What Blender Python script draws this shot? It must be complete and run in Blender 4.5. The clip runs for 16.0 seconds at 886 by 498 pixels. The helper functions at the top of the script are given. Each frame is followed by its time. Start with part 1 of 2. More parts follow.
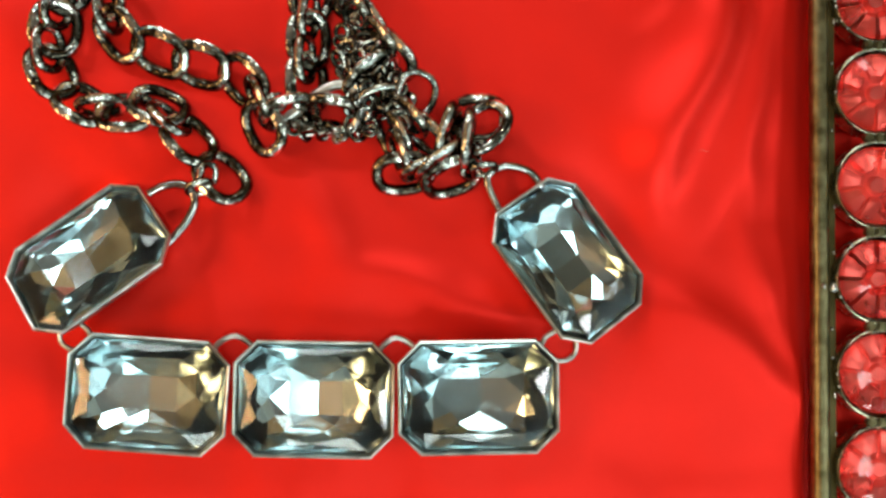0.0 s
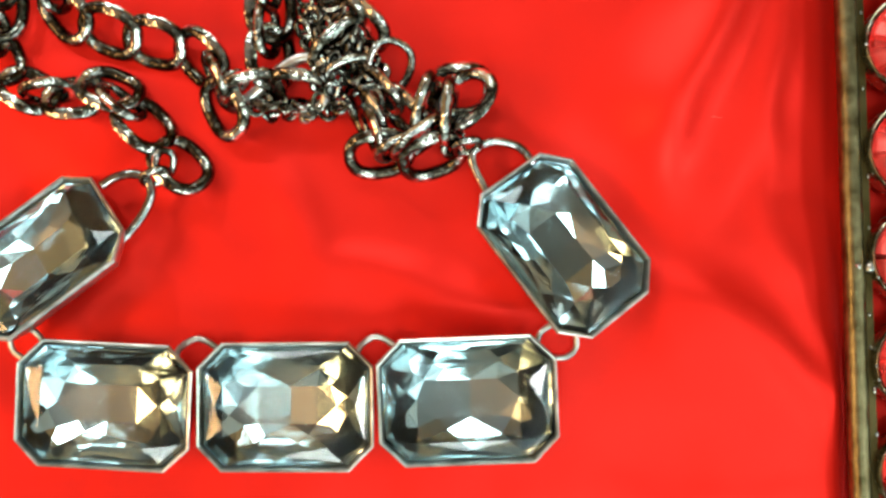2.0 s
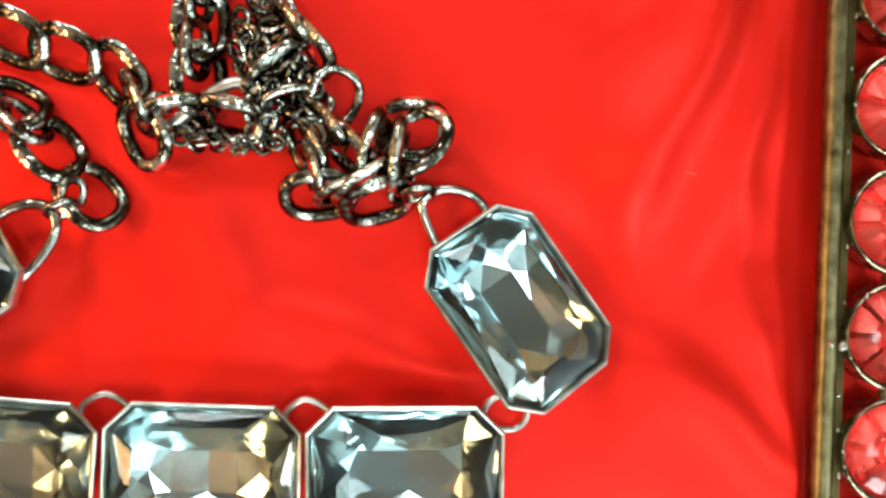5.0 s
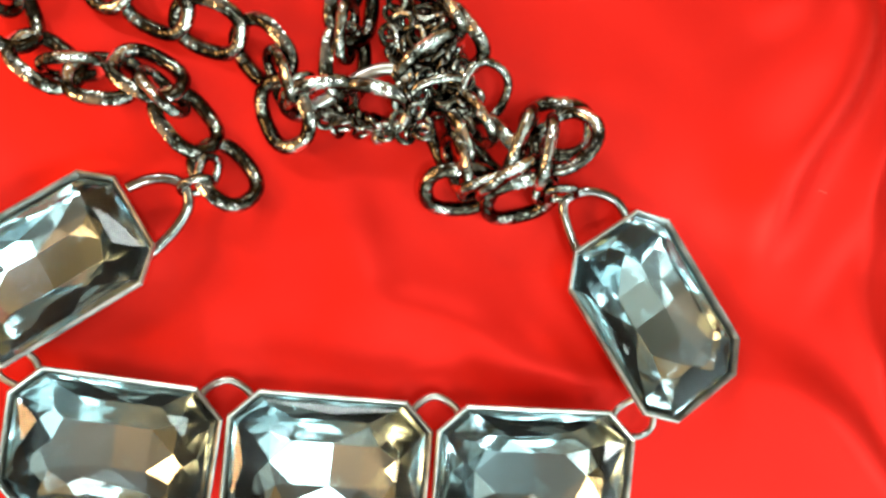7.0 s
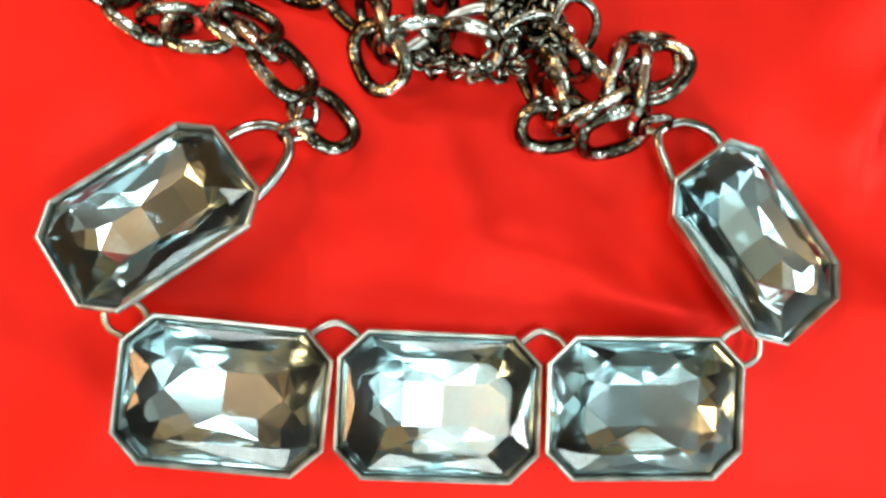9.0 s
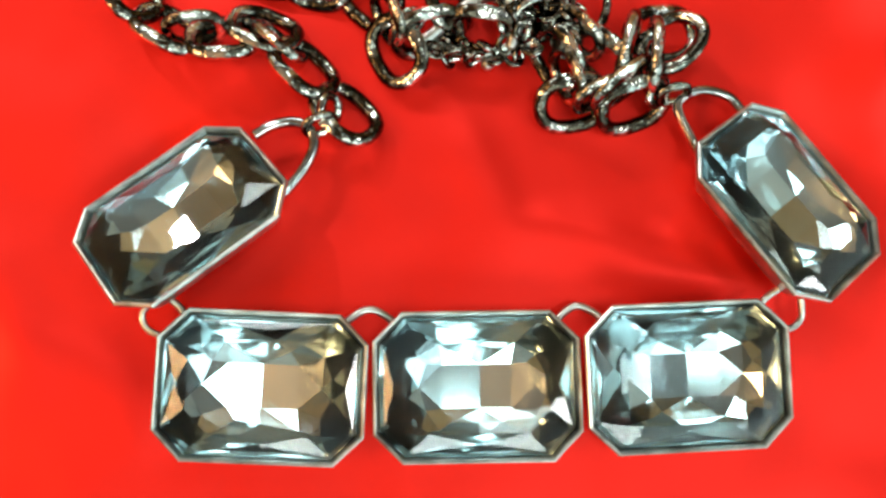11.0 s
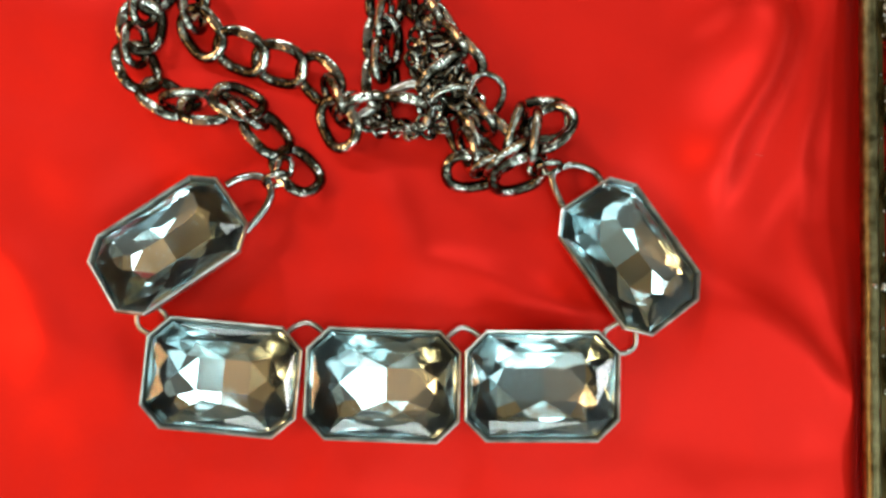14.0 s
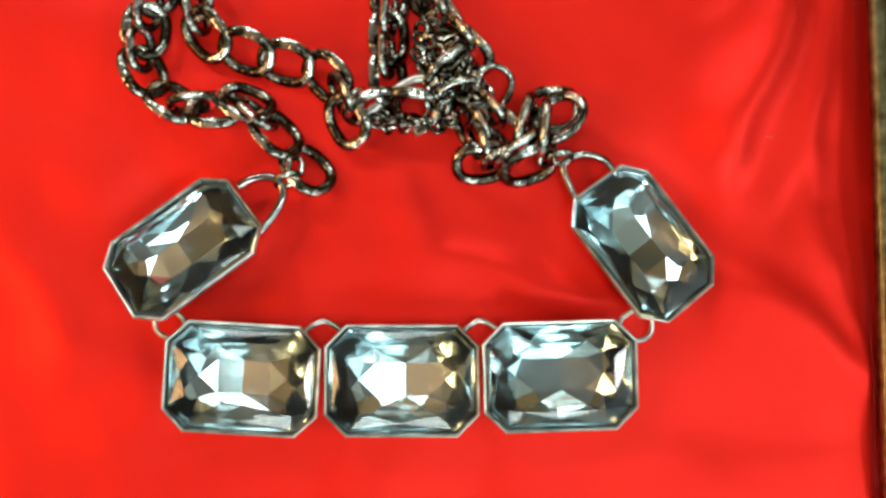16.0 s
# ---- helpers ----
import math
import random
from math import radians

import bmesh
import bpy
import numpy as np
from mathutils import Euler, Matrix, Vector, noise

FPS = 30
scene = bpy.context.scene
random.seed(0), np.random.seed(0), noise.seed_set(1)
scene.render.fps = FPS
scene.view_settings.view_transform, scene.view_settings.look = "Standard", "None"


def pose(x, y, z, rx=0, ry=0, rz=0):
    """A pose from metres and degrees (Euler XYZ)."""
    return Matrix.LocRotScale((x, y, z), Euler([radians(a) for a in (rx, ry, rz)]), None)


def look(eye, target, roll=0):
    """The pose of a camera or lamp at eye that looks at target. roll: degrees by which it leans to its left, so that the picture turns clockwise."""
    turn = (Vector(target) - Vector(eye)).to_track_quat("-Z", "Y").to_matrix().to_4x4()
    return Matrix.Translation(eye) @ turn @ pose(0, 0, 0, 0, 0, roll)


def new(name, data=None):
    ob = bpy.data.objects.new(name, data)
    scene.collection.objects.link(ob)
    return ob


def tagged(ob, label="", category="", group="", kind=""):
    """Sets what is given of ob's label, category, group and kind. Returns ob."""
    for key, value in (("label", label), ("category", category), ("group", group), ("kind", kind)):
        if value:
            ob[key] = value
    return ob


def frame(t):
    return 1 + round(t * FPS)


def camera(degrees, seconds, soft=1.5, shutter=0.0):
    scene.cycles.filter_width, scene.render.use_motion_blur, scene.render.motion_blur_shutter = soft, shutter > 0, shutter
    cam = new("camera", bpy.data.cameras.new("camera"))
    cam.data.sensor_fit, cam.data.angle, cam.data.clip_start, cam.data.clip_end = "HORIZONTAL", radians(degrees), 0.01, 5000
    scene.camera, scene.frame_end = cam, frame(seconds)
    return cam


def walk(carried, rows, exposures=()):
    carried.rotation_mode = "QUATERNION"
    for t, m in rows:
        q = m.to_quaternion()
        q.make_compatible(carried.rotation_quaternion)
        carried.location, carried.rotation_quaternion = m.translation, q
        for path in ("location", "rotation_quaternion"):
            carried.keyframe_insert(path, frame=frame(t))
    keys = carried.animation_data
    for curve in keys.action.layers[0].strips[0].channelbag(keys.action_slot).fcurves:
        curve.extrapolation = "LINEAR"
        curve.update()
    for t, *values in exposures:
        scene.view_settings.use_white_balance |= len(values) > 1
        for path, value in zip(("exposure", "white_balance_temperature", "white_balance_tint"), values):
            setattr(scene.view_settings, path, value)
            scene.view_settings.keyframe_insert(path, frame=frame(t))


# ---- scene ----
cam = camera(52.0, 16.0, soft=2.7)
PATH = [
    (0, 0.02050, 0.01663, 0.15030, 2.955, 0.140, 0.942),
    (0.5, 0.02477, 0.01552, 0.14472, 3.111, 1.617, 0.113),
    (1, 0.02868, 0.01651, 0.14092, 3.243, 2.376, -0.748),
    (1.5, 0.02662, 0.01565, 0.13816, 2.799, 3.346, -0.480),
    (2, 0.02929, 0.01609, 0.13499, 2.694, 2.917, -0.566),
    (2.5, 0.03820, 0.01946, 0.12871, 0.468, 2.078, -0.579),
    (3, 0.03793, 0.02643, 0.12729, 0.308, 1.473, -0.611),
    (3.5, 0.03611, 0.02606, 0.12677, 0.208, 1.300, -0.089),
    (4, 0.03200, 0.02552, 0.12471, -0.233, 0.433, 0.515),
    (4.2, 0.03154, 0.02658, 0.12414, -0.199, 0.244, 0.650),
    (6.3, 0.01641, 0.03155, 0.12014, -0.376, -3.299, 4.214),
    (6.5, 0.01371, 0.03098, 0.11976, -0.026, -3.730, 4.300),
    (7, 0.00207, 0.02745, 0.11969, 0.072, -4.939, 5.464),
    (7.5, -0.00332, 0.02475, 0.11910, -0.129, -4.906, 6.059),
    (8, -0.00835, 0.02175, 0.11714, -0.434, -5.128, 6.033),
    (8.4, -0.00899, 0.02093, 0.11805, 0.181, -5.360, 5.473),
    (8.5, -0.00882, 0.01998, 0.11747, 0.590, -5.053, 5.055),
    (9, -0.00936, 0.01298, 0.11855, 3.077, -4.699, 2.728),
    (9.2, -0.01103, 0.00944, 0.11851, 4.516, -4.433, 1.577),
    (11.3, -0.00668, 0.00093, 0.11789, 8.165, -0.890, -0.877),
    (11.5, -0.00746, 0.00088, 0.11819, 7.714, -0.533, -0.694),
    (12, -0.00454, -0.00138, 0.12096, 7.385, 0.737, -0.190),
    (12.5, 0.00160, 0.00017, 0.12184, 5.861, 1.502, -0.377),
    (13, 0.00879, 0.00369, 0.12372, 5.471, 1.916, 0.119),
    (13.5, 0.01287, 0.00955, 0.13402, 4.958, 0.886, 1.639),
    (14, 0.00934, 0.00815, 0.15550, 5.519, -0.083, 2.067),
    (14.5, 0.00852, 0.00189, 0.16914, 5.367, -1.524, 1.700),
    (15, 0.00947, 0.00647, 0.17491, 5.399, -0.487, 0.913),
    (15.5, 0.00831, 0.00972, 0.16491, 4.260, -0.110, 0.432),
    (16, 0.00746, 0.01168, 0.15611, 3.793, 0.264, 0.018),
]
EXPOSURES = [(0, 0.16), (1.5, 0.42), (3, 0.6), (4, 0.6), (9, 0.54), (11.5, 0.42), (13, 0.3), (13.6, 0.14), (14.5, -0.05), (15.5, 0.14), (16, 0.25)]
walk(cam, [(t, pose(x, y, z, rx, ry, rz)) for t, x, y, z, rx, ry, rz in PATH], EXPOSURES)

# ---- world and light ----
MM = 0.001
scene.view_settings.exposure = 0.0
world = bpy.data.worlds.new("room_air")
scene.world = world
world.use_nodes = True
world.node_tree.nodes["Background"].inputs[0].default_value = (0.9, 0.95, 1.0, 1)
world.node_tree.nodes["Background"].inputs[1].default_value = 0.02


def area_lamp(name, eye, target, w, h, watts, colour):
    data = bpy.data.lights.new(name, "AREA")
    data.shape, data.size, data.size_y, data.energy, data.color = "RECTANGLE", w, h, watts, colour
    ob = new(name, data)
    ob.matrix_world = look(eye, target)
    return ob


# a small bright lamp far behind on the left, cool daylight from the right, a warm lamp on the left and a pale ceiling
# panel overhead; added unseen fills: cool from the front, the back and onto the right-hand walls, warm onto the
# ceiling
area_lamp("bright_lamp", (-1.15, 1.60, 1.20), (0, 0, 0), 0.055, 0.055, 12.0, (0.96, 0.97, 1.0))
area_lamp("window_light", (1.15, -0.30, 1.15), (0, 0, 0), 0.28, 0.24, 4.2, (0.90, 0.97, 1.0))
# added cool fill for the satin, no known source at the front
area_lamp("front_fill", (0.05, -1.30, 1.05), (0, 0, 0), 0.8, 0.5, 11.5, (0.84, 0.99, 0.98))
area_lamp("warm_lamp", (-1.25, -0.15, 0.95), (0, 0, 0), 0.55, 0.45, 9.0, (1.0, 0.56, 0.24))
area_lamp("ceiling_panel", (0.30, -0.24, 1.7), (0.30, -0.24, 0), 0.40, 0.36, 3.3, (0.74, 1.0, 0.99))
# added fill with no window behind it, lights the crystals' lower facets
area_lamp("back_fill", (-0.10, 1.45, 1.15), (0, 0, 0), 0.8, 0.4, 7.0, (0.86, 1.0, 1.0))
# added and unseen: washes the ceiling tan for the crystals to mirror
area_lamp("warm_ceiling_fill", (-0.80, -0.15, 1.10), (-0.62, -0.18, 1.75), 0.26, 0.26, 12, (1.0, 0.46, 0.17))
# added and unseen: brightens the walls that the facets reflect
area_lamp("cool_wall_fill", (0.95, -0.85, 1.20), (1.9, -1.7, 0.3), 0.3, 0.3, 34, (0.84, 0.96, 1.0))

# ---- materials ----


def material(name, colour, rough=0.5, metal=0.0, **more):
    mat = bpy.data.materials.new(name)
    mat.use_nodes = True
    b = mat.node_tree.nodes["Principled BSDF"]
    b.inputs["Base Color"].default_value = (*colour, 1)
    b.inputs["Roughness"].default_value = rough
    b.inputs["Metallic"].default_value = metal
    for key, value in more.items():
        b.inputs[key.replace("_", " ")].default_value = value
    return mat


def weathered(mat, dark, light, scale, fine, bump=0.2, rough=(0.2, 0.5), depth=0.00005):
    """Two scales of noise: blotches in colour and roughness, fine grain as relief."""
    nt = mat.node_tree
    b = nt.nodes["Principled BSDF"]
    tc = nt.nodes.new("ShaderNodeTexCoord")
    n1, n2 = nt.nodes.new("ShaderNodeTexNoise"), nt.nodes.new("ShaderNodeTexNoise")
    n1.inputs["Scale"].default_value, n2.inputs["Scale"].default_value = scale, fine
    n1.inputs["Detail"].default_value, n2.inputs["Detail"].default_value = 4, 3
    ramp = nt.nodes.new("ShaderNodeValToRGB")
    ramp.color_ramp.elements[0].color, ramp.color_ramp.elements[1].color = (*dark, 1), (*light, 1)
    ramp.color_ramp.elements[0].position, ramp.color_ramp.elements[1].position = 0.32, 0.68
    mr = nt.nodes.new("ShaderNodeMapRange")
    mr.inputs["To Min"].default_value, mr.inputs["To Max"].default_value = rough
    bp = nt.nodes.new("ShaderNodeBump")
    bp.inputs["Strength"].default_value, bp.inputs["Distance"].default_value = bump, depth
    for n in (n1, n2):
        nt.links.new(tc.outputs["Object"], n.inputs["Vector"])
    nt.links.new(n1.outputs["Fac"], ramp.inputs["Fac"])
    nt.links.new(ramp.outputs["Color"], b.inputs["Base Color"])
    nt.links.new(n1.outputs["Fac"], mr.inputs["Value"])
    nt.links.new(mr.outputs["Result"], b.inputs["Roughness"])
    nt.links.new(n2.outputs["Fac"], bp.inputs["Height"])
    nt.links.new(bp.outputs["Normal"], b.inputs["Normal"])
    return mat


SATIN = weathered(material("red_satin", (0.8, 0.01, 0.006), 0.48, 0.58, Specular_IOR_Level=0.3), (0.74, 0.013, 0.006), (0.84, 0.017, 0.008), 18, 1600, 0.1, (0.42, 0.52))
SILVER = weathered(material("aged_silver", (0.6, 0.6, 0.56), 0.2, 1.0), (0.3, 0.3, 0.27), (0.74, 0.74, 0.68), 260, 1500, 0.3, (0.24, 0.42))
# pale noise spots in the dark colour are painted glints on the chain
GUNMETAL = weathered(material("gunmetal", (0.3, 0.29, 0.26), 0.2, 1.0), (0.05, 0.043, 0.03), (0.82, 0.8, 0.71), 340, 520, 1.0, (0.05, 0.14), 0.0005)
GUNMETAL.node_tree.nodes["Color Ramp"].color_ramp.elements[0].position = 0.46
GUNMETAL.node_tree.nodes["Color Ramp"].color_ramp.elements[1].position = 0.70
STEEL = weathered(material("polished_steel", (0.5, 0.49, 0.46), 0.15, 1.0), (0.16, 0.155, 0.14), (0.62, 0.61, 0.57), 300, 700, 0.4, (0.1, 0.2), 0.0003)
BRASS = weathered(material("aged_brass", (0.35, 0.27, 0.1), 0.35, 1.0), (0.09, 0.072, 0.03), (0.25, 0.215, 0.11), 420, 900, 0.45, (0.25, 0.55), 0.0003)
RIM_BRASS = weathered(material("worn_brass", (0.4, 0.34, 0.2), 0.3, 1.0), (0.15, 0.125, 0.065), (0.5, 0.46, 0.33), 380, 900, 0.3, (0.18, 0.35), 0.0002)
DARK_BRASS = weathered(material("darker_brass", (0.12, 0.09, 0.03), 0.5, 1.0), (0.06, 0.045, 0.015), (0.13, 0.1, 0.04), 150, 1100, 0.35, (0.4, 0.6))
GLASS = material("clear_crystal", (0.97, 0.99, 1.0), 0.0, IOR=1.56, Transmission_Weight=1.0)
# cast crystal: its faces are faintly wavy
_nt = GLASS.node_tree
_tc, _no, _bp = _nt.nodes.new("ShaderNodeTexCoord"), _nt.nodes.new("ShaderNodeTexNoise"), _nt.nodes.new("ShaderNodeBump")
_no.inputs["Scale"].default_value, _no.inputs["Detail"].default_value = 330, 1
_bp.inputs["Strength"].default_value, _bp.inputs["Distance"].default_value = 0.13, 0.0001
_nt.links.new(_tc.outputs["Object"], _no.inputs["Vector"])
_nt.links.new(_no.outputs["Fac"], _bp.inputs["Height"])
_nt.links.new(_bp.outputs["Normal"], _nt.nodes["Principled BSDF"].inputs["Normal"])
FOIL = weathered(material("silver_foil", (0.8, 0.84, 0.85), 0.05, 1.0), (0.56, 0.71, 0.73), (0.70, 0.82, 0.83), 140, 900, 0.03, (0.06, 0.12))
RED_FOIL = weathered(material("red_foil", (0.9, 0.12, 0.1), 0.1, 0.8), (0.9, 0.2, 0.17), (0.98, 0.34, 0.3), 200, 900, 0.05, (0.22, 0.34))
RED_GLASS = material("pale_red_crystal", (1.0, 0.44, 0.40), 0.02, IOR=1.5, Transmission_Weight=1.0)
WALL = weathered(material("brown_plaster", (0.42, 0.25, 0.12), 0.8), (0.5, 0.28, 0.11), (0.62, 0.36, 0.16), 3, 60, 0.2, (0.7, 0.9), 0.002)
PALE = weathered(material("pale_plaster", (0.5, 0.58, 0.6), 0.8), (0.58, 0.73, 0.74), (0.66, 0.8, 0.81), 3, 60, 0.2, (0.7, 0.9), 0.002)
CEILING = weathered(material("grey_boards", (0.3, 0.31, 0.31), 0.8), (0.16, 0.175, 0.18), (0.24, 0.255, 0.255), 3, 60, 0.2, (0.7, 0.9), 0.002)
WOOD = weathered(material("brown_wood", (0.2, 0.11, 0.05), 0.5), (0.15, 0.08, 0.035), (0.26, 0.15, 0.07), 9, 120, 0.3, (0.35, 0.6), 0.001)

# ---- building blocks ----


def link_mesh(name, bm, *mats, smooth=False):
    bmesh.ops.recalc_face_normals(bm, faces=bm.faces)
    me = bpy.data.meshes.new(name)
    bm.to_mesh(me)
    bm.free()
    for m in mats:
        me.materials.append(m)
    if smooth:
        me.polygons.foreach_set("use_smooth", [True] * len(me.polygons))
    return me


def part(name, me, parent, m=Matrix(), label=""):
    ob = new(name, me)
    ob.parent = parent
    ob.matrix_basis = m
    return tagged(ob, label)


def mm(x, y, z, rx=0, ry=0, rz=0):
    return pose(x * MM, y * MM, z * MM, rx, ry, rz)


def box(bm, x0, x1, y0, y1, z0, z1):
    r = bmesh.ops.create_cube(bm, size=1.0)
    for v in r["verts"]:
        v.co = Vector(((x0 + x1) / 2 + v.co.x * (x1 - x0), (y0 + y1) / 2 + v.co.y * (y1 - y0), (z0 + z1) / 2 + v.co.z * (z1 - z0)))


def rings(bm, loops, close=False, cap0=False, cap1=False):
    """Faces between loops of equally many points, in millimetres."""
    rows = [[bm.verts.new(Vector(p) * MM) for p in lp] for lp in loops]
    n = len(rows[0])
    pairs = list(zip(rows, rows[1:])) + ([(rows[-1], rows[0])] if close else [])
    for a, b in pairs:
        for i in range(n):
            bm.faces.new((a[i], a[(i + 1) % n], b[(i + 1) % n], b[i]))
    if cap0:
        bm.faces.new(rows[0])
    if cap1:
        bm.faces.new(rows[-1])
    return rows


def tube(bm, pts, r, sides=8, closed=False, flat=1.0, r_end=None):
    """A round wire along points in millimetres; flat squeezes it in z."""
    pts = [Vector(p) for p in pts]
    n = len(pts)
    loops = []
    for i, p in enumerate(pts):
        a, b = (pts[(i - 1) % n], pts[(i + 1) % n]) if closed else (pts[max(i - 1, 0)], pts[min(i + 1, n - 1)])
        t = (b - a).normalized()
        side = t.cross(Vector((0, 0, 1)))
        side = side.normalized() if side.length > 1e-4 else Vector((1, 0, 0))
        up = side.cross(t)
        rr = r if r_end is None else r + (r_end - r) * i / (n - 1)
        loops.append([p + side * math.cos(k * 2 * math.pi / sides) * rr + up * math.sin(k * 2 * math.pi / sides) * rr * flat for k in range(sides)])
    rings(bm, loops, closed, not closed, not closed)


def spline(pts, per=6, closed=False):
    """A smooth curve through the points (Catmull-Rom)."""
    pts = [Vector(p) for p in pts]
    n, out = len(pts), []
    for i in range(n if closed else n - 1):
        q = [pts[(i + k) % n] if closed else pts[min(max(i + k, 0), n - 1)] for k in (-1, 0, 1, 2)]
        for s in range(per):
            t = s / per
            out.append(0.5 * (2 * q[1] + (q[2] - q[0]) * t + (2 * q[0] - 5 * q[1] + 4 * q[2] - q[3]) * t * t + (3 * q[1] - q[0] - 3 * q[2] + q[3]) * t ** 3))
    return out if closed else out + [pts[-1]]


def octagon(w, h, c, z):
    return [(-w + c, h, z), (w - c, h, z), (w, h - c, z), (w, -h + c, z), (w - c, -h, z), (-w + c, -h, z), (-w, -h + c, z), (-w, h - c, z)]


# ---- the room ----
bm = bmesh.new()
box(bm, -2.0, 2.0, -1.8, 1.8, -0.80, -0.75)
tagged(new("floor", link_mesh("floor", bm, WOOD)), "plain brown wooden floor of the room", "floor", kind="structure")
bm = bmesh.new()
box(bm, -2.0, 2.0, -1.8, 1.8, 1.75, 1.80)
tagged(new("ceiling", link_mesh("ceiling", bm, CEILING)), "plain grey boarded ceiling", "ceiling", kind="structure")
for nm, b in (("wall_north", (-2.0, 2.0, 1.8, 1.9)), ("wall_south", (-2.0, 2.0, -1.9, -1.8)), ("wall_east", (2.0, 2.1, -1.9, 1.9)), ("wall_west", (-2.1, -2.0, -1.9, 1.9))):
    bm = bmesh.new()
    box(bm, *b, -0.75, 1.75)
    tagged(new(nm, link_mesh(nm, bm, PALE if nm in ("wall_south", "wall_east") else WALL)), "plain pale plastered wall" if nm in ("wall_south", "wall_east") else "plain brown plastered wall", "wall", kind="structure")

table = tagged(new("table"), "brown wooden table carrying the red satin tray", "table")
bm = bmesh.new()
box(bm, -0.5, 0.5, -0.35, 0.35, -0.035, -0.006)
bmesh.ops.bevel(bm, geom=bm.edges[:], offset=0.004, segments=2, affect="EDGES")
part("tabletop", link_mesh("tabletop", bm, WOOD), table)
for sx in (-0.45, 0.45):
    for sy in (-0.3, 0.3):
        bm = bmesh.new()
        box(bm, sx - 0.025, sx + 0.025, sy - 0.025, sy + 0.025, -0.75, -0.035)
        part("leg", link_mesh("leg", bm, WOOD), table)

# ---- red satin with soft folds ----
# each fold: start, end, half-width and height in millimetres; it rises on its right side and dies away beyond
FOLDS = (
    (68, 68, 57, 34, 3.4, 5.2), (58, 18, 80, 1.5, 3.4, 3.6), (0.5, 34, 4, 22, 3.6, 2.2), (4, 22, 36, 14, 3.6, 2.4),
    (72, 50, 64, 27, 2.6, 1.2), (62, 78, 52, 62, 3.5, 1.6), (-66, 22, -54, 6, 4.0, 2.0), (-56, 8, -36, -4, 4.0, 1.7),
    (46, -18, 76, -10, 5.0, 0.8), (-24, 16, -6, 24, 4.0, 0.6),
)
# where the tilted outer settings press into the padding: x, y, reach, depth
DENTS = ((-41, 29, 9, 2.2), (46, 30, 9, 2.2))


def satin_height(x, y):
    z = 0.7 * noise.noise(Vector((x * 0.03, y * 0.03, 1.7))) + 0.7 * noise.noise(Vector((x * 0.075 + y * 0.03, y * 0.075, 4.1)))
    z += 0.12 * noise.noise(Vector((x * 0.2, y * 0.16, 7.7)))
    for x0, y0, w, h in DENTS:
        z -= h * math.exp(-((x - x0) ** 2 + (y - y0) ** 2) / w ** 2)
    for x0, y0, x1, y1, w, h in FOLDS:
        dx, dy = x1 - x0, y1 - y0
        ll = math.hypot(dx, dy)
        s = ((x - x0) * dx + (y - y0) * dy) / ll
        d = ((x - x0) * dy - (y - y0) * dx) / ll + 1.3 * math.sin(s * 0.16)
        if abs(d) < 12 * w:
            end = 1 / (1 + math.exp(-(s / 3))) / (1 + math.exp((s - ll) / 3))
            z += 1.5 * h * end / (1 + math.exp(-2.2 * d / w)) * math.exp(-max(d, 0) / (2.4 * w))
    # the row of settings presses the lining flat
    press = 1 / (1 + math.exp((abs(y) - 11.5) / 1.0)) / (1 + math.exp((abs(x) - 40) / 1.5))
    z += press * (min(z, 0.2) - z)
    # beyond a soft crease the lining slopes down to the border, and is tucked under its rod
    past = x - float(np.interp(y, (-10, 6, 16, 22, 30, 49, 60, 80), (83, 79.4, 74.8, 72.2, 70.8, 72.2, 74.8, 78))) - 0.4 * math.sin(y * 0.4)
    z += 0.7 * math.exp(-((past + 1.2) / 2.2) ** 2) - 0.29 * 1.2 * math.log1p(math.exp(min(past / 1.2, 30)))
    tuck = 1 / (1 + math.exp((x - 79.6) / 0.35))
    return z * tuck - 2.6 * (1 - tuck)


bm = bmesh.new()
STEP, NX, NY = 1.0, 281, 201
grid = [[bm.verts.new(Vector((-140 + i * STEP, -60 + j * STEP, satin_height(-140 + i * STEP, -60 + j * STEP) + 0.85)) * MM) for i in range(NX)] for j in range(NY)]
for j in range(NY - 1):
    for i in range(NX - 1):
        bm.faces.new((grid[j][i], grid[j][i + 1], grid[j + 1][i + 1], grid[j + 1][i]))
edge = [e for e in bm.edges if e.is_boundary]
skirt = bmesh.ops.extrude_edge_only(bm, edges=edge)
for v in skirt["geom"]:
    if isinstance(v, bmesh.types.BMVert):
        v.co.z = -0.006
tagged(new("satin_cloth", link_mesh("satin_cloth", bm, SATIN, smooth=True)), "glossy red satin lining with soft folds", "cloth")

# ---- the necklace ----
necklace = tagged(new("necklace"), "statement necklace of five clear crystals and gunmetal chain on red satin", "necklace")
W, H, C = 12.8, 9.25, 3.6


def bezel_mesh():
    bm = bmesh.new()
    o = lambda d, z: octagon(W - d, H - d, C - d * 0.58, z)
    rings(bm, [o(2.9, -5.2), o(2.5, -4.9), o(1.0, -2.4), o(0.25, -0.9), o(0.03, -0.4), o(0.1, -0.12), o(0.26, 0.0), o(0.48, -0.06), o(0.66, -0.45), o(0.74, -1.2), o(3.2, -4.7)], cap0=True, cap1=True)
    return link_mesh("setting", bm, SILVER)


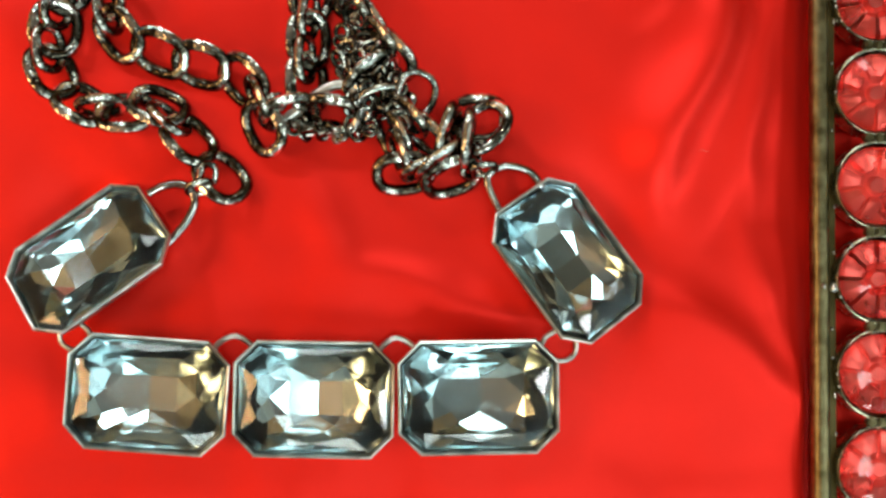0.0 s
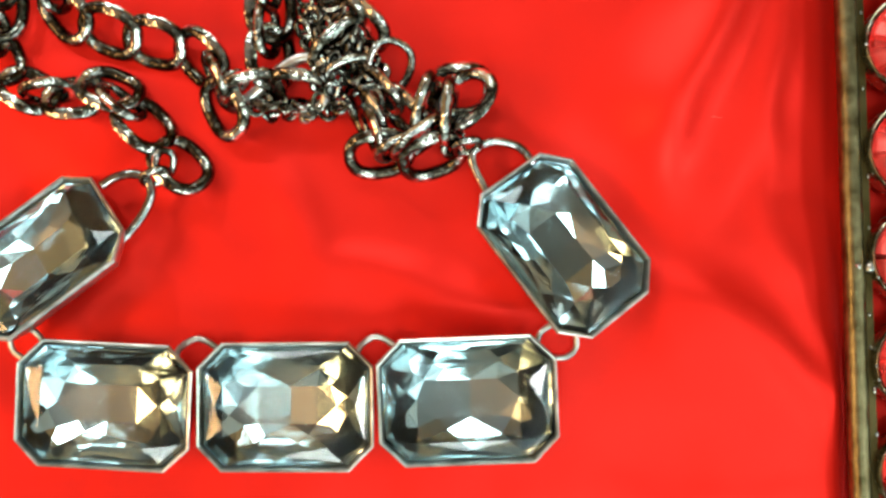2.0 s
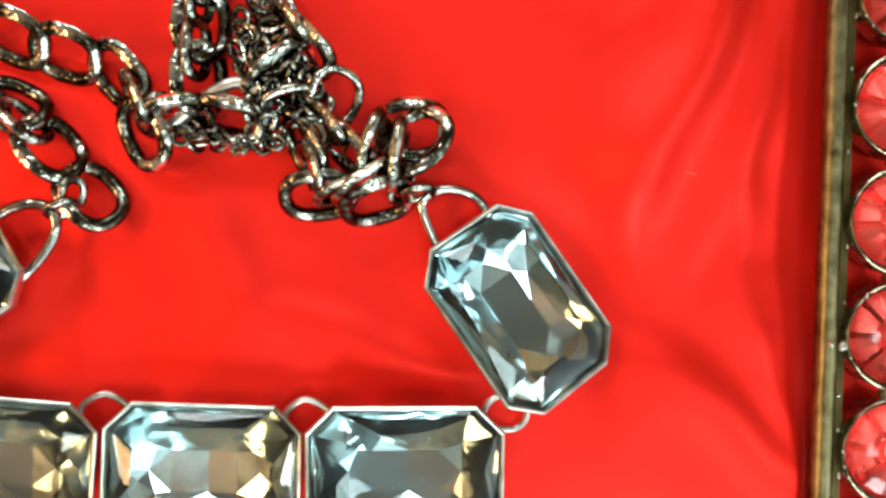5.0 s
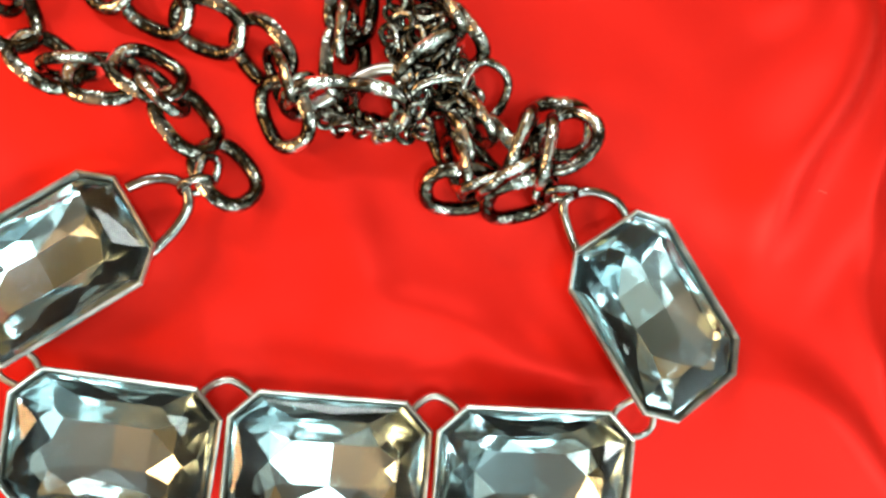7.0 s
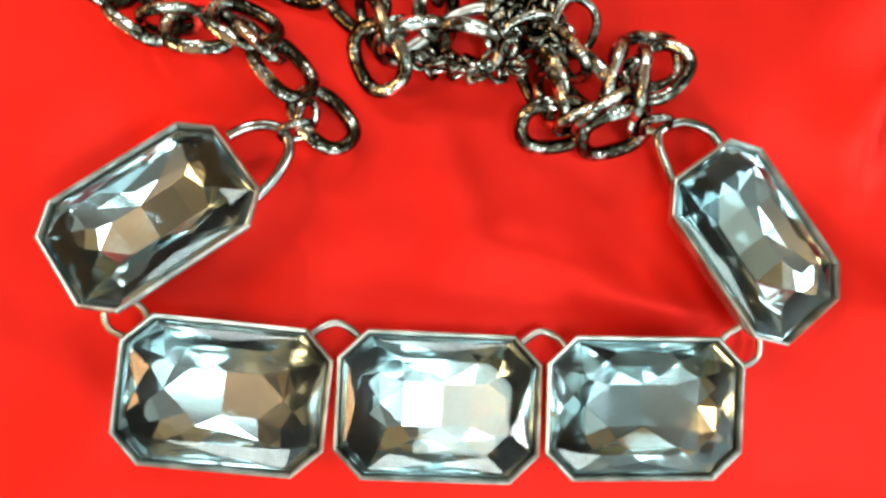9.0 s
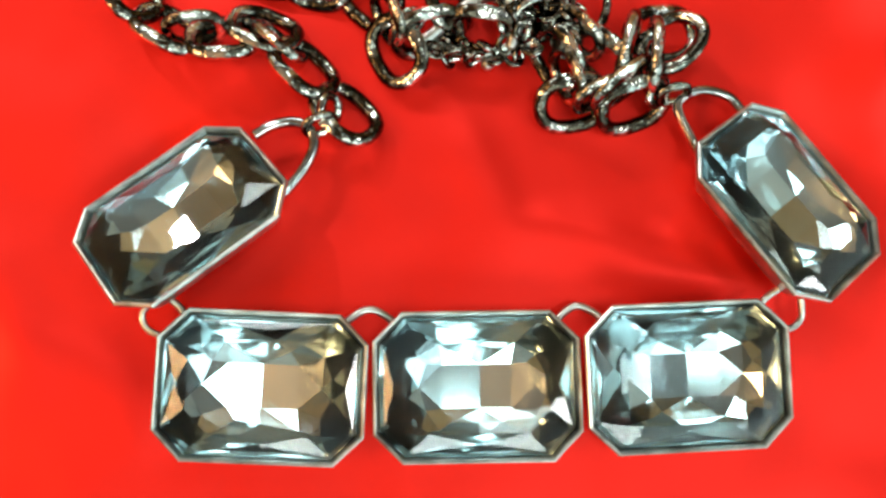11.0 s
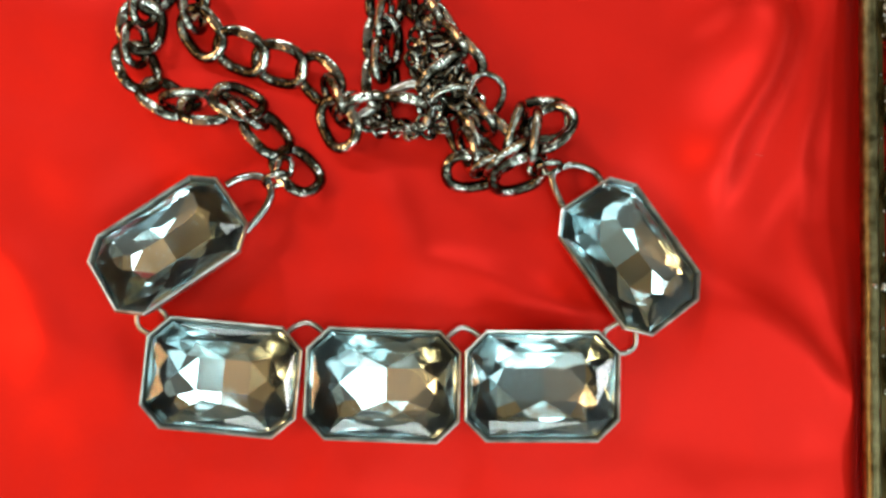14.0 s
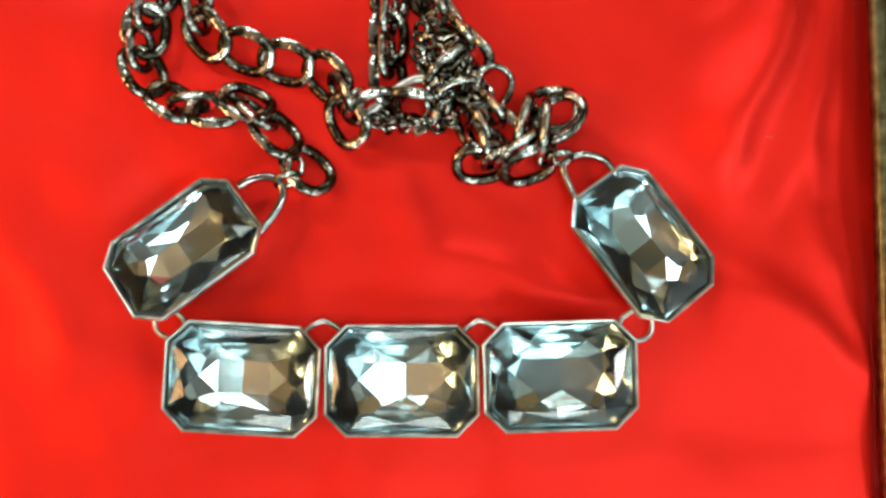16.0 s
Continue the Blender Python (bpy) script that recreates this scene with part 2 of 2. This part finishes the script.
def crystal_mesh():
    """An octagonal cushion cut: a flat table over a low two-step crown, and a foiled pavilion that falls in rounds of
    triangles and kites to a rectangular culet. Hand-cut, so no two are quite alike."""
    bm = bmesh.new()
    add = lambda x, y, z, loose=0.0: bm.verts.new(Vector([c + random.uniform(-loose, loose) for c in (x, y, z)]) * MM)
    for p in octagon(11.95, 8.4, 3.1, -0.9) + octagon(11.4, 7.9, 3.0, -0.3) + octagon(8.7, 5.6, 2.7, 0.62):
        add(*p)
    o = octagon(10.2, 6.9, 2.9, 0.2)
    for p, q in zip(o, o[1:] + o[:1]):
        add((p[0] + q[0]) / 2, (p[1] + q[1]) / 2, 0.26)
    for p in octagon(11.7, 8.15, 3.05, -1.1):
        add(*p)
    four = ((1, 1), (-1, 1), (-1, -1), (1, -1))
    # rounds of the pavilion, from the girdle down: x, y of one quarter, then the depth
    for row, z in (
        (((10.9, 1.6), (10.5, 4.0), (7.9, 7.0), (5.0, 7.5), (1.7, 7.6)), -1.75),
        (((9.9, 0.0), (9.2, 3.1), (7.2, 5.6), (3.4, 6.5), (0.0, 6.6)), -2.45),
        (((8.5, 1.3), (7.3, 3.7), (4.7, 5.2), (1.5, 5.35)), -3.05),
        (((7.3, 0.0), (6.2, 2.9), (3.2, 4.3), (0.0, 4.4)), -3.5),
    ):
        for x, y in row:
            for sx, sy in four:
                if (x or sx > 0) and (y or sy > 0):
                    add(x * sx, y * sy, z, 0.11)
    # culet: a rectangle broken into two flat faces a few degrees apart
    tilt, ridge = random.uniform(-0.03, 0.03), random.uniform(-1.2, 1.2)
    for y in (-2.7, 2.7):
        for x, z in ((-4.3, -3.86), (ridge, -4.16), (4.3, -3.86)):
            add(x, y, z + tilt * y)
    bmesh.ops.convex_hull(bm, input=bm.verts[:])
    loose = [v for v in bm.verts if not v.link_faces]
    bmesh.ops.delete(bm, geom=loose, context="VERTS")
    bm.normal_update()
    for f in bm.faces:
        f.material_index = 1 if f.calc_center_median().z < -1.02 * MM else 0
    return link_mesh("crystal", bm, GLASS, FOIL)


BEZEL = bezel_mesh()
# centre of the rim in millimetres and its turn as an axis times an angle
SETTINGS = (
    (-26.25, 0.27, 6.8, 0.067, 0.027, -0.060), (0, 0, 6.5, 0, 0, 0), (26.04, 0.69, 6.5, 0.109, 0.023, 0.031),
    (-36.60, 22.05, 6.3, -0.385, -0.032, 0.662), (40.16, 22.85, 6.2, -0.322, 0.142, -0.925),
)
for x, y, z, *turn in SETTINGS:
    v = Vector(turn)
    q = Matrix.Rotation(v.length, 4, v.normalized()) if v.length else Matrix()
    s = part("setting", BEZEL, necklace, Matrix.Translation(Vector((x, y, z)) * MM) @ q, "octagonal aged silver bezel")
    part("crystal", crystal_mesh(), s, Matrix(), "clear foil-backed step-cut crystal")


def wire(name, pts, r, mat, label=""):
    bm = bmesh.new()
    tube(bm, spline(pts, 6), r, 10)
    return part(name, link_mesh(name, bm, mat, smooth=True), necklace, Matrix(), label)


# small jump rings between the settings
for pts in (
    ((-16.6, 6.6, 3.8), (-15.9, 8.3, 4.0), (-13.2, 9.7, 4.2), (-10.6, 8.4, 4.0), (-9.9, 6.8, 3.8)),
    ((9.9, 6.8, 3.8), (10.6, 8.4, 4.0), (12.8, 9.8, 4.2), (15.4, 8.6, 4.0), (16.2, 7.0, 3.8)),
):
    wire("jump_ring", pts, 0.48, SILVER, "arched silver connecting ring")
for pts in (
    ((-40.4, 11.2, 3.6), (-41.6, 9.6, 3.4), (-41.0, 7.7, 3.2), (-38.6, 6.6, 3.4)),
    ((-38.2, 11.4, 4.4), (-36.6, 10.2, 4.6), (-35.8, 8.4, 4.4)),
    ((36.0, 9.0, 4.4), (36.6, 10.3, 4.6), (38.6, 11.6, 4.4)),
    ((38.0, 6.6, 3.4), (40.2, 6.6, 3.2), (41.6, 8.0, 3.4), (41.6, 10.4, 3.6)),
):
    wire("jump_ring", pts, 0.45, SILVER, "silver connecting ring")
# the wide wire loops that join the outer settings to the chain
wire("chain_loop", ((-27.9, 32.4, 3.6), (-25.8, 33.5, 3.9), (-23.2, 34.0, 4.2), (-21.0, 33.3, 4.2), (-20.2, 31.1, 4.2), (-21.1, 28.5, 4.2), (-23.1, 25.7, 4.2), (-24.9, 23.9, 4.2)), 0.72, STEEL, "bent polished steel wire loop")
wire("chain_loop", ((35.9, 34.4, 3.8), (33.9, 36.9, 3.9), (30.3, 37.8, 4.2), (27.6, 36.7, 4.2), (27.0, 35.2, 4.2), (27.9, 32.8, 4.0), (29.2, 30.3, 3.8), (30.0, 28.8, 3.8)), 0.66, STEEL, "bent polished steel wire loop")


def chain_link(length, width, r, twist, mat=None, lean=0.0):
    """An oval link, its long sides turned against each other and, on the curb links, filed flat above and below."""
    bm = bmesh.new()
    mat = mat or GUNMETAL
    a, b = length / 2 - r, width / 2 - r
    pts = []
    for k in range(30):
        t = 2 * math.pi * k / 30
        cx, sy = math.cos(t), math.sin(t)
        x = a * math.copysign(abs(cx) ** 0.8, cx)
        y = b * math.copysign(abs(sy) ** 0.85, sy)
        z = twist * sy * (0.55 + 0.45 * abs(sy))
        pts.append((x, y * math.cos(lean) - z * math.sin(lean), y * math.sin(lean) + z * math.cos(lean)))
    tube(bm, pts, r, 12, True, 0.9)
    if lean:
        top = max(v.co.z for v in bm.verts) - 0.3 * r * MM
        for v in bm.verts:
            v.co.z = max(-top, min(top, v.co.z))
    me = link_mesh("link", bm, mat, smooth=True)
    me.set_sharp_from_angle(angle=radians(34))
    return me


LINK = chain_link(10.6, 8.5, 0.98, 0.9, lean=radians(14))
RING = chain_link(8.2, 7.4, 0.62, 0.4)
SMALL = chain_link(5.0, 4.2, 0.62, 0.4)
TINY = chain_link(3.4, 2.7, 0.42, 0.3)
# the long side of the chain, link by link, from the crystal round the bend to the clasp; the last number leans a link
LONG_SIDE = (
    (-16.2, 35.3, 14), (-21.6, 41.4, 24), (-26.9, 46.8, 38), (-32.2, 45.6, 16), (-39.4, 47.0, 28), (-44.4, 52.2, 30), (-44.2, 59.4, 24),
    (-42.3, 66.6, 26), (-38.4, 71.4, 22), (-35.9, 65.9, 24), (-33.8, 58.7, 20), (-26.8, 55.6, 18), (-20.1, 53.7, 24), (-13.0, 51.2, 24), (-9.6, 43.8, 10),
)
for i, (x, y, lean) in enumerate(LONG_SIDE):
    (xa, ya, _), (xb, yb, _) = LONG_SIDE[max(i - 1, 0)], LONG_SIDE[min(i + 1, len(LONG_SIDE) - 1)]
    turn = math.degrees(math.atan2(yb - ya, xb - xa))
    part("link", LINK, necklace, mm(x, y, 3.3 + 0.25 * (i % 2), 0.35 * lean + random.uniform(-5, 5), random.uniform(-5, 5), turn + random.uniform(-4, 4)))
# where the chain bunches at the bend, further links ride up on edge between the others: x, y, z, turn, lean
for x, y, z, turn, lean in (
    (-24.6, 44.6, 4.8, 138, 44), (-35.8, 46.4, 4.6, 8, 46), (-44.6, 55.8, 4.6, 92, 40), (-43.4, 63.0, 4.6, 80, 40),
    (-35.2, 62.2, 4.4, 100, 40), (-10.6, 48.0, 4.6, -66, 42), (-2.7, 54.6, 5.0, 90, 46), (-2.3, 61.8, 5.0, 84, 46),
    (4.8, 63.4, 5.0, -54, 44), (9.2, 58.2, 5.4, -50, 48), (12.6, 39.6, 5.0, -70, 46), (16.8, 37.2, 5.2, 24, 50), (14.4, 45.4, 5.0, -50, 46),
):
    part("link", LINK, necklace, mm(x, y, z, lean, 0, turn) @ Matrix.Scale(0.8, 4))
# the heaped side: x, y, z, turn about the vertical, lean
HEAP = (
    (-2.6, 51.1, 3.6, 92, 16), (-2.5, 58.1, 3.6, 88, 12), (-2.2, 65.6, 3.6, 80, 12), (3.0, 66.4, 3.4, -52, 20),
    (6.6, 60.7, 3.8, -55, 24), (11.2, 55.8, 4.4, -45, 34), (11.4, 42.6, 3.4, -62, 32), (13.4, 36.4, 3.4, 8, 14),
    (17.3, 42.3, 3.8, -45, 34), (19.6, 38.4, 4.8, 35, 52), (21.2, 35.9, 3.8, 18, 22), (25.4, 45.4, 4.0, 4, -28),
    (23.8, 42.0, 5.4, 84, 58), (20.6, 43.0, 5.2, 74, 50), (26.2, 43.8, 5.6, 48, -56), (8.0, 52.4, 4.6, 40, 40),
    (-5.4, 46.0, 3.8, 15, 35), (1.6, 46.0, 3.6, -8, 30),
)
for x, y, z, turn, lean in HEAP:
    part("link", LINK, necklace, mm(x, y, z, lean, 0, turn))
for x, y, z, turn, lean in ((15.3, 49.2, 5.0, 70, 14), (9.4, 47.6, 4.6, 20, 45)):
    part("ring", RING, necklace, mm(x, y, z, lean, 0, turn))
for x, y, z, turn, lean in ((-19.4, 33.4, 4.6, 20, 50), (-18.2, 35.4, 4.4, 80, 40), (26.4, 37.0, 4.8, 10, 50), (24.4, 37.6, 4.6, 60, 40), (-8.0, 47.2, 4.2, 30, 40), (5.0, 47.6, 4.4, 80, 45), (13.2, 47.6, 4.6, 50, -40)):
    part("small_ring", SMALL, necklace, mm(x, y, z, lean, 0, turn))
# a fine tail chain heaped between the links
for i in range(84):
    u = i / 83
    x = 5.4 + 6.0 * u + 3.4 * math.sin(i * 2.1)
    y = 57.6 - 12.0 * u + 2.8 * math.cos(i * 1.7)
    part("fine_link", TINY, necklace, mm(x, y, 4.6 + 1.4 * math.sin(i * 1.3), random.uniform(-60, 60), random.uniform(-50, 50), random.uniform(0, 180)))
for i in range(14):
    part("fine_link", TINY, necklace, mm(-4.5 + 0.85 * i, 43.4 + 1.0 * math.sin(i * 1.9), 3.4 + 0.8 * math.cos(i * 2.3), random.uniform(-60, 60), random.uniform(-50, 50), random.uniform(0, 180)))
# the lobster clasp: a bowed body with a hook, a lever and an eye
bm = bmesh.new()
tube(bm, spline(((-6.6, 44.6, 3.2), (-4.0, 46.4, 3.9), (-1.0, 48.8, 4.8), (2.6, 50.4, 5.4), (5.2, 49.6, 5.4), (6.2, 46.8, 4.8), (5.4, 43.8, 3.8)), 6), 0.85, 10)
clasp = part("clasp", link_mesh("clasp", bm, SILVER, smooth=True), necklace, Matrix(), "silver lobster clasp")
bm = bmesh.new()
tube(bm, spline(((-5.6, 44.4, 3.2), (-2.0, 43.6, 3.4), (2.0, 43.2, 3.4), (5.2, 44.0, 3.6)), 6), 1.15, 10, r_end=0.7)
part("lever", link_mesh("lever", bm, GUNMETAL, smooth=True), clasp)
bm = bmesh.new()
bmesh.ops.create_uvsphere(bm, u_segments=12, v_segments=8, radius=0.9 * MM, matrix=mm(2.4, 41.9, 3.0))
part("thumb_knob", link_mesh("thumb_knob", bm, SILVER, smooth=True), clasp)

# ---- the jewelled brass border ----
border = tagged(new("jewelled_border"), "aged brass tray border set with round red crystals", "border")
BX = 81.05


def rod(name, a, b, r, mat):
    bm = bmesh.new()
    n = 60
    pts = []
    for i in range(n + 1):
        p = Vector(a).lerp(Vector(b), i / n)
        pts.append(p + Vector((0.10 * noise.noise(p * 0.13), 0.10 * noise.noise(p * 0.13 + Vector((9, 0, 0))), 0.08 * noise.noise(p * 0.3))))
    tube(bm, pts, r, 12)
    return part(name, link_mesh(name, bm, mat, smooth=True), border)


rod("rod", (BX, -60, 3.0), (BX, 120, 3.0), 1.5, BRASS)
rod("rod", (-120, -27.6, 3.0), (BX - 1.4, -33.1, 3.0), 1.5, BRASS)
# flat strips in a darker brass than the rods
bm = bmesh.new()
box(bm, 0.0818, 0.0838, -0.06, 0.12, 0.0002, 0.0026)
part("inner_strip", link_mesh("inner_strip", bm, DARK_BRASS), border)
bm = bmesh.new()
box(bm, -0.1, 0.0995, -0.0014, 0.0014, -0.001, 0.001)
part("inner_strip", link_mesh("inner_strip", bm, DARK_BRASS), border, mm(-20, -33.3, 1.2, 0, 0, -1.58))



def round_bezel():
    bm = bmesh.new()
    prof = ((7.0, -4.2), (7.25, -0.4), (7.15, -0.05), (7.0, 0.03), (6.84, -0.1), (6.78, -0.6), (6.6, -3.9))
    rings(bm, [[(r * math.cos(k * math.pi / 20), r * math.sin(k * math.pi / 20), z) for k in range(40)] for r, z in prof], cap0=True, cap1=True)
    return link_mesh("round_setting", bm, RIM_BRASS)


def round_crystal(petals, deep):
    """A low glass dome over a foil back pressed into petals with deep grooves between them."""
    bm = bmesh.new()
    n = petals * 4
    at = lambda r, k, z: (r * math.cos(k * 2 * math.pi / n), r * math.sin(k * 2 * math.pi / n), z)
    rows = rings(bm, [[at(r, k, z) for k in range(n)] for r, z in ((6.4, -1.0), (5.9, -0.1), (4.2, 0.55), (2.0, 0.8))], cap1=True)
    vert = lambda p: bm.verts.new(Vector(p) * MM)
    # four spokes to a petal: groove, edge, middle, edge
    lo = (-1.9 - deep, -1.9, -1.75, -1.9)
    spread = (0.0, -0.62, 0.0, 0.62)
    outer = [vert(at(5.5 * (1 if k % 4 else 0.93) * (1.04 if k % 4 == 2 else 1), k + spread[k % 4], lo[k % 4] - 0.1)) for k in range(n)]
    inner = [vert(at(2.7 * (1 if k % 4 else 0.9), k + 0.8 * spread[k % 4], lo[k % 4] - 0.35)) for k in range(n)]
    well = [vert(at(1.6, k, -2.4 - 0.75 * deep)) for k in range(n)]
    boss = [vert(at(1.15, k, -2.0)) for k in range(n)]
    for a, b in ((rows[0], outer), (outer, inner), (inner, well), (well, boss)):
        for k in range(n):
            q = (k + 1) % n
            bm.faces.new((a[k], a[q], b[q])).material_index = 1
            bm.faces.new((a[k], b[q], b[k])).material_index = 1
    bm.faces.new(boss).material_index = 1
    return link_mesh("red_crystal", bm, RED_GLASS, RED_FOIL)


ROUND, FLOWER, FACETED = round_bezel(), round_crystal(8, 1.4), round_crystal(7, 0.5)
bm = bmesh.new()
for x0, x1 in ((-0.0024, -0.0010), (-0.0008, 0.0006), (0.0008, 0.0022)):
    box(bm, x0, x1, -0.0007, 0.0007, -0.0012, 0.0006)
bmesh.ops.bevel(bm, geom=bm.edges[:], offset=0.0003, segments=2, affect="EDGES")
LUG = link_mesh("lug", bm, BRASS)
for k in range(-4, 6):
    y = 20.45 + 15.2 * k
    s = part("round_setting", ROUND, border, mm(90.3, y, 4.6, 0, 0, 9 * k))
    part("red_crystal", FACETED if k % 3 else FLOWER, s, mm(0, 0, 0, 0, 0, 23 * k), "faceted red crystal")
    part("lug", LUG, border, mm(90.3, y + 7.6, 4.4))
bm = bmesh.new()
bmesh.ops.create_uvsphere(bm, u_segments=12, v_segments=8, radius=0.75 * MM, matrix=mm(82.9, 18.9, 4.0))
for v in bm.verts:
    v.co += Vector((0.3, 0.5, 0.2)) * MM * noise.noise(v.co * 900)
part("solder_bead", link_mesh("solder_bead", bm, SILVER, smooth=True), border)
bm = bmesh.new()
bmesh.ops.create_uvsphere(bm, u_segments=12, v_segments=8, radius=0.5 * MM, matrix=mm(81.1, 19.1, 4.3))
for v in bm.verts:
    v.co += Vector((0.2, 0.5, 0.1)) * MM * noise.noise(v.co * 900)
part("solder_bead", link_mesh("solder_bead", bm, SILVER, smooth=True), border)
# rough drops of solder along the settings and the strip
for k in range(34):
    bm = bmesh.new()
    y = -30 + 3.1 * k + random.uniform(-1.2, 1.2)
    if k % 2:
        i, a = random.randint(-3, 4), random.uniform(2.2, 4.1)
        x, y, z = 90.3 + 7.1 * math.cos(a), 20.45 + 15.2 * i + 7.1 * math.sin(a), 4.55
    else:
        x, z = 83.5 + random.uniform(-0.3, 0.3), 2.7
    bmesh.ops.create_uvsphere(bm, u_segments=8, v_segments=6, radius=random.uniform(0.14, 0.3) * MM)
    bmesh.ops.scale(bm, vec=(1, random.uniform(0.9, 2.2), 0.7), verts=bm.verts)
    part("solder_drop", link_mesh("solder_drop", bm, SILVER, smooth=True), border, mm(x, y, z))

# ---- a bit of lint on the satin ----
bm = bmesh.new()
lx, ly = 62.0, 41.2
tube(bm, spline([(lx + 0.5 * k, ly + 0.12 * math.sin(k * 2.0), satin_height(lx + 0.5 * k, ly) + 0.98 + 0.05 * (k % 2)) for k in range(4)], 4), 0.045, 6)
tagged(new("lint", link_mesh("lint", bm, material("pale_fibre", (0.8, 0.16, 0.12), 0.8), smooth=True)), "tiny pale fibre lying on the red satin", "lint")
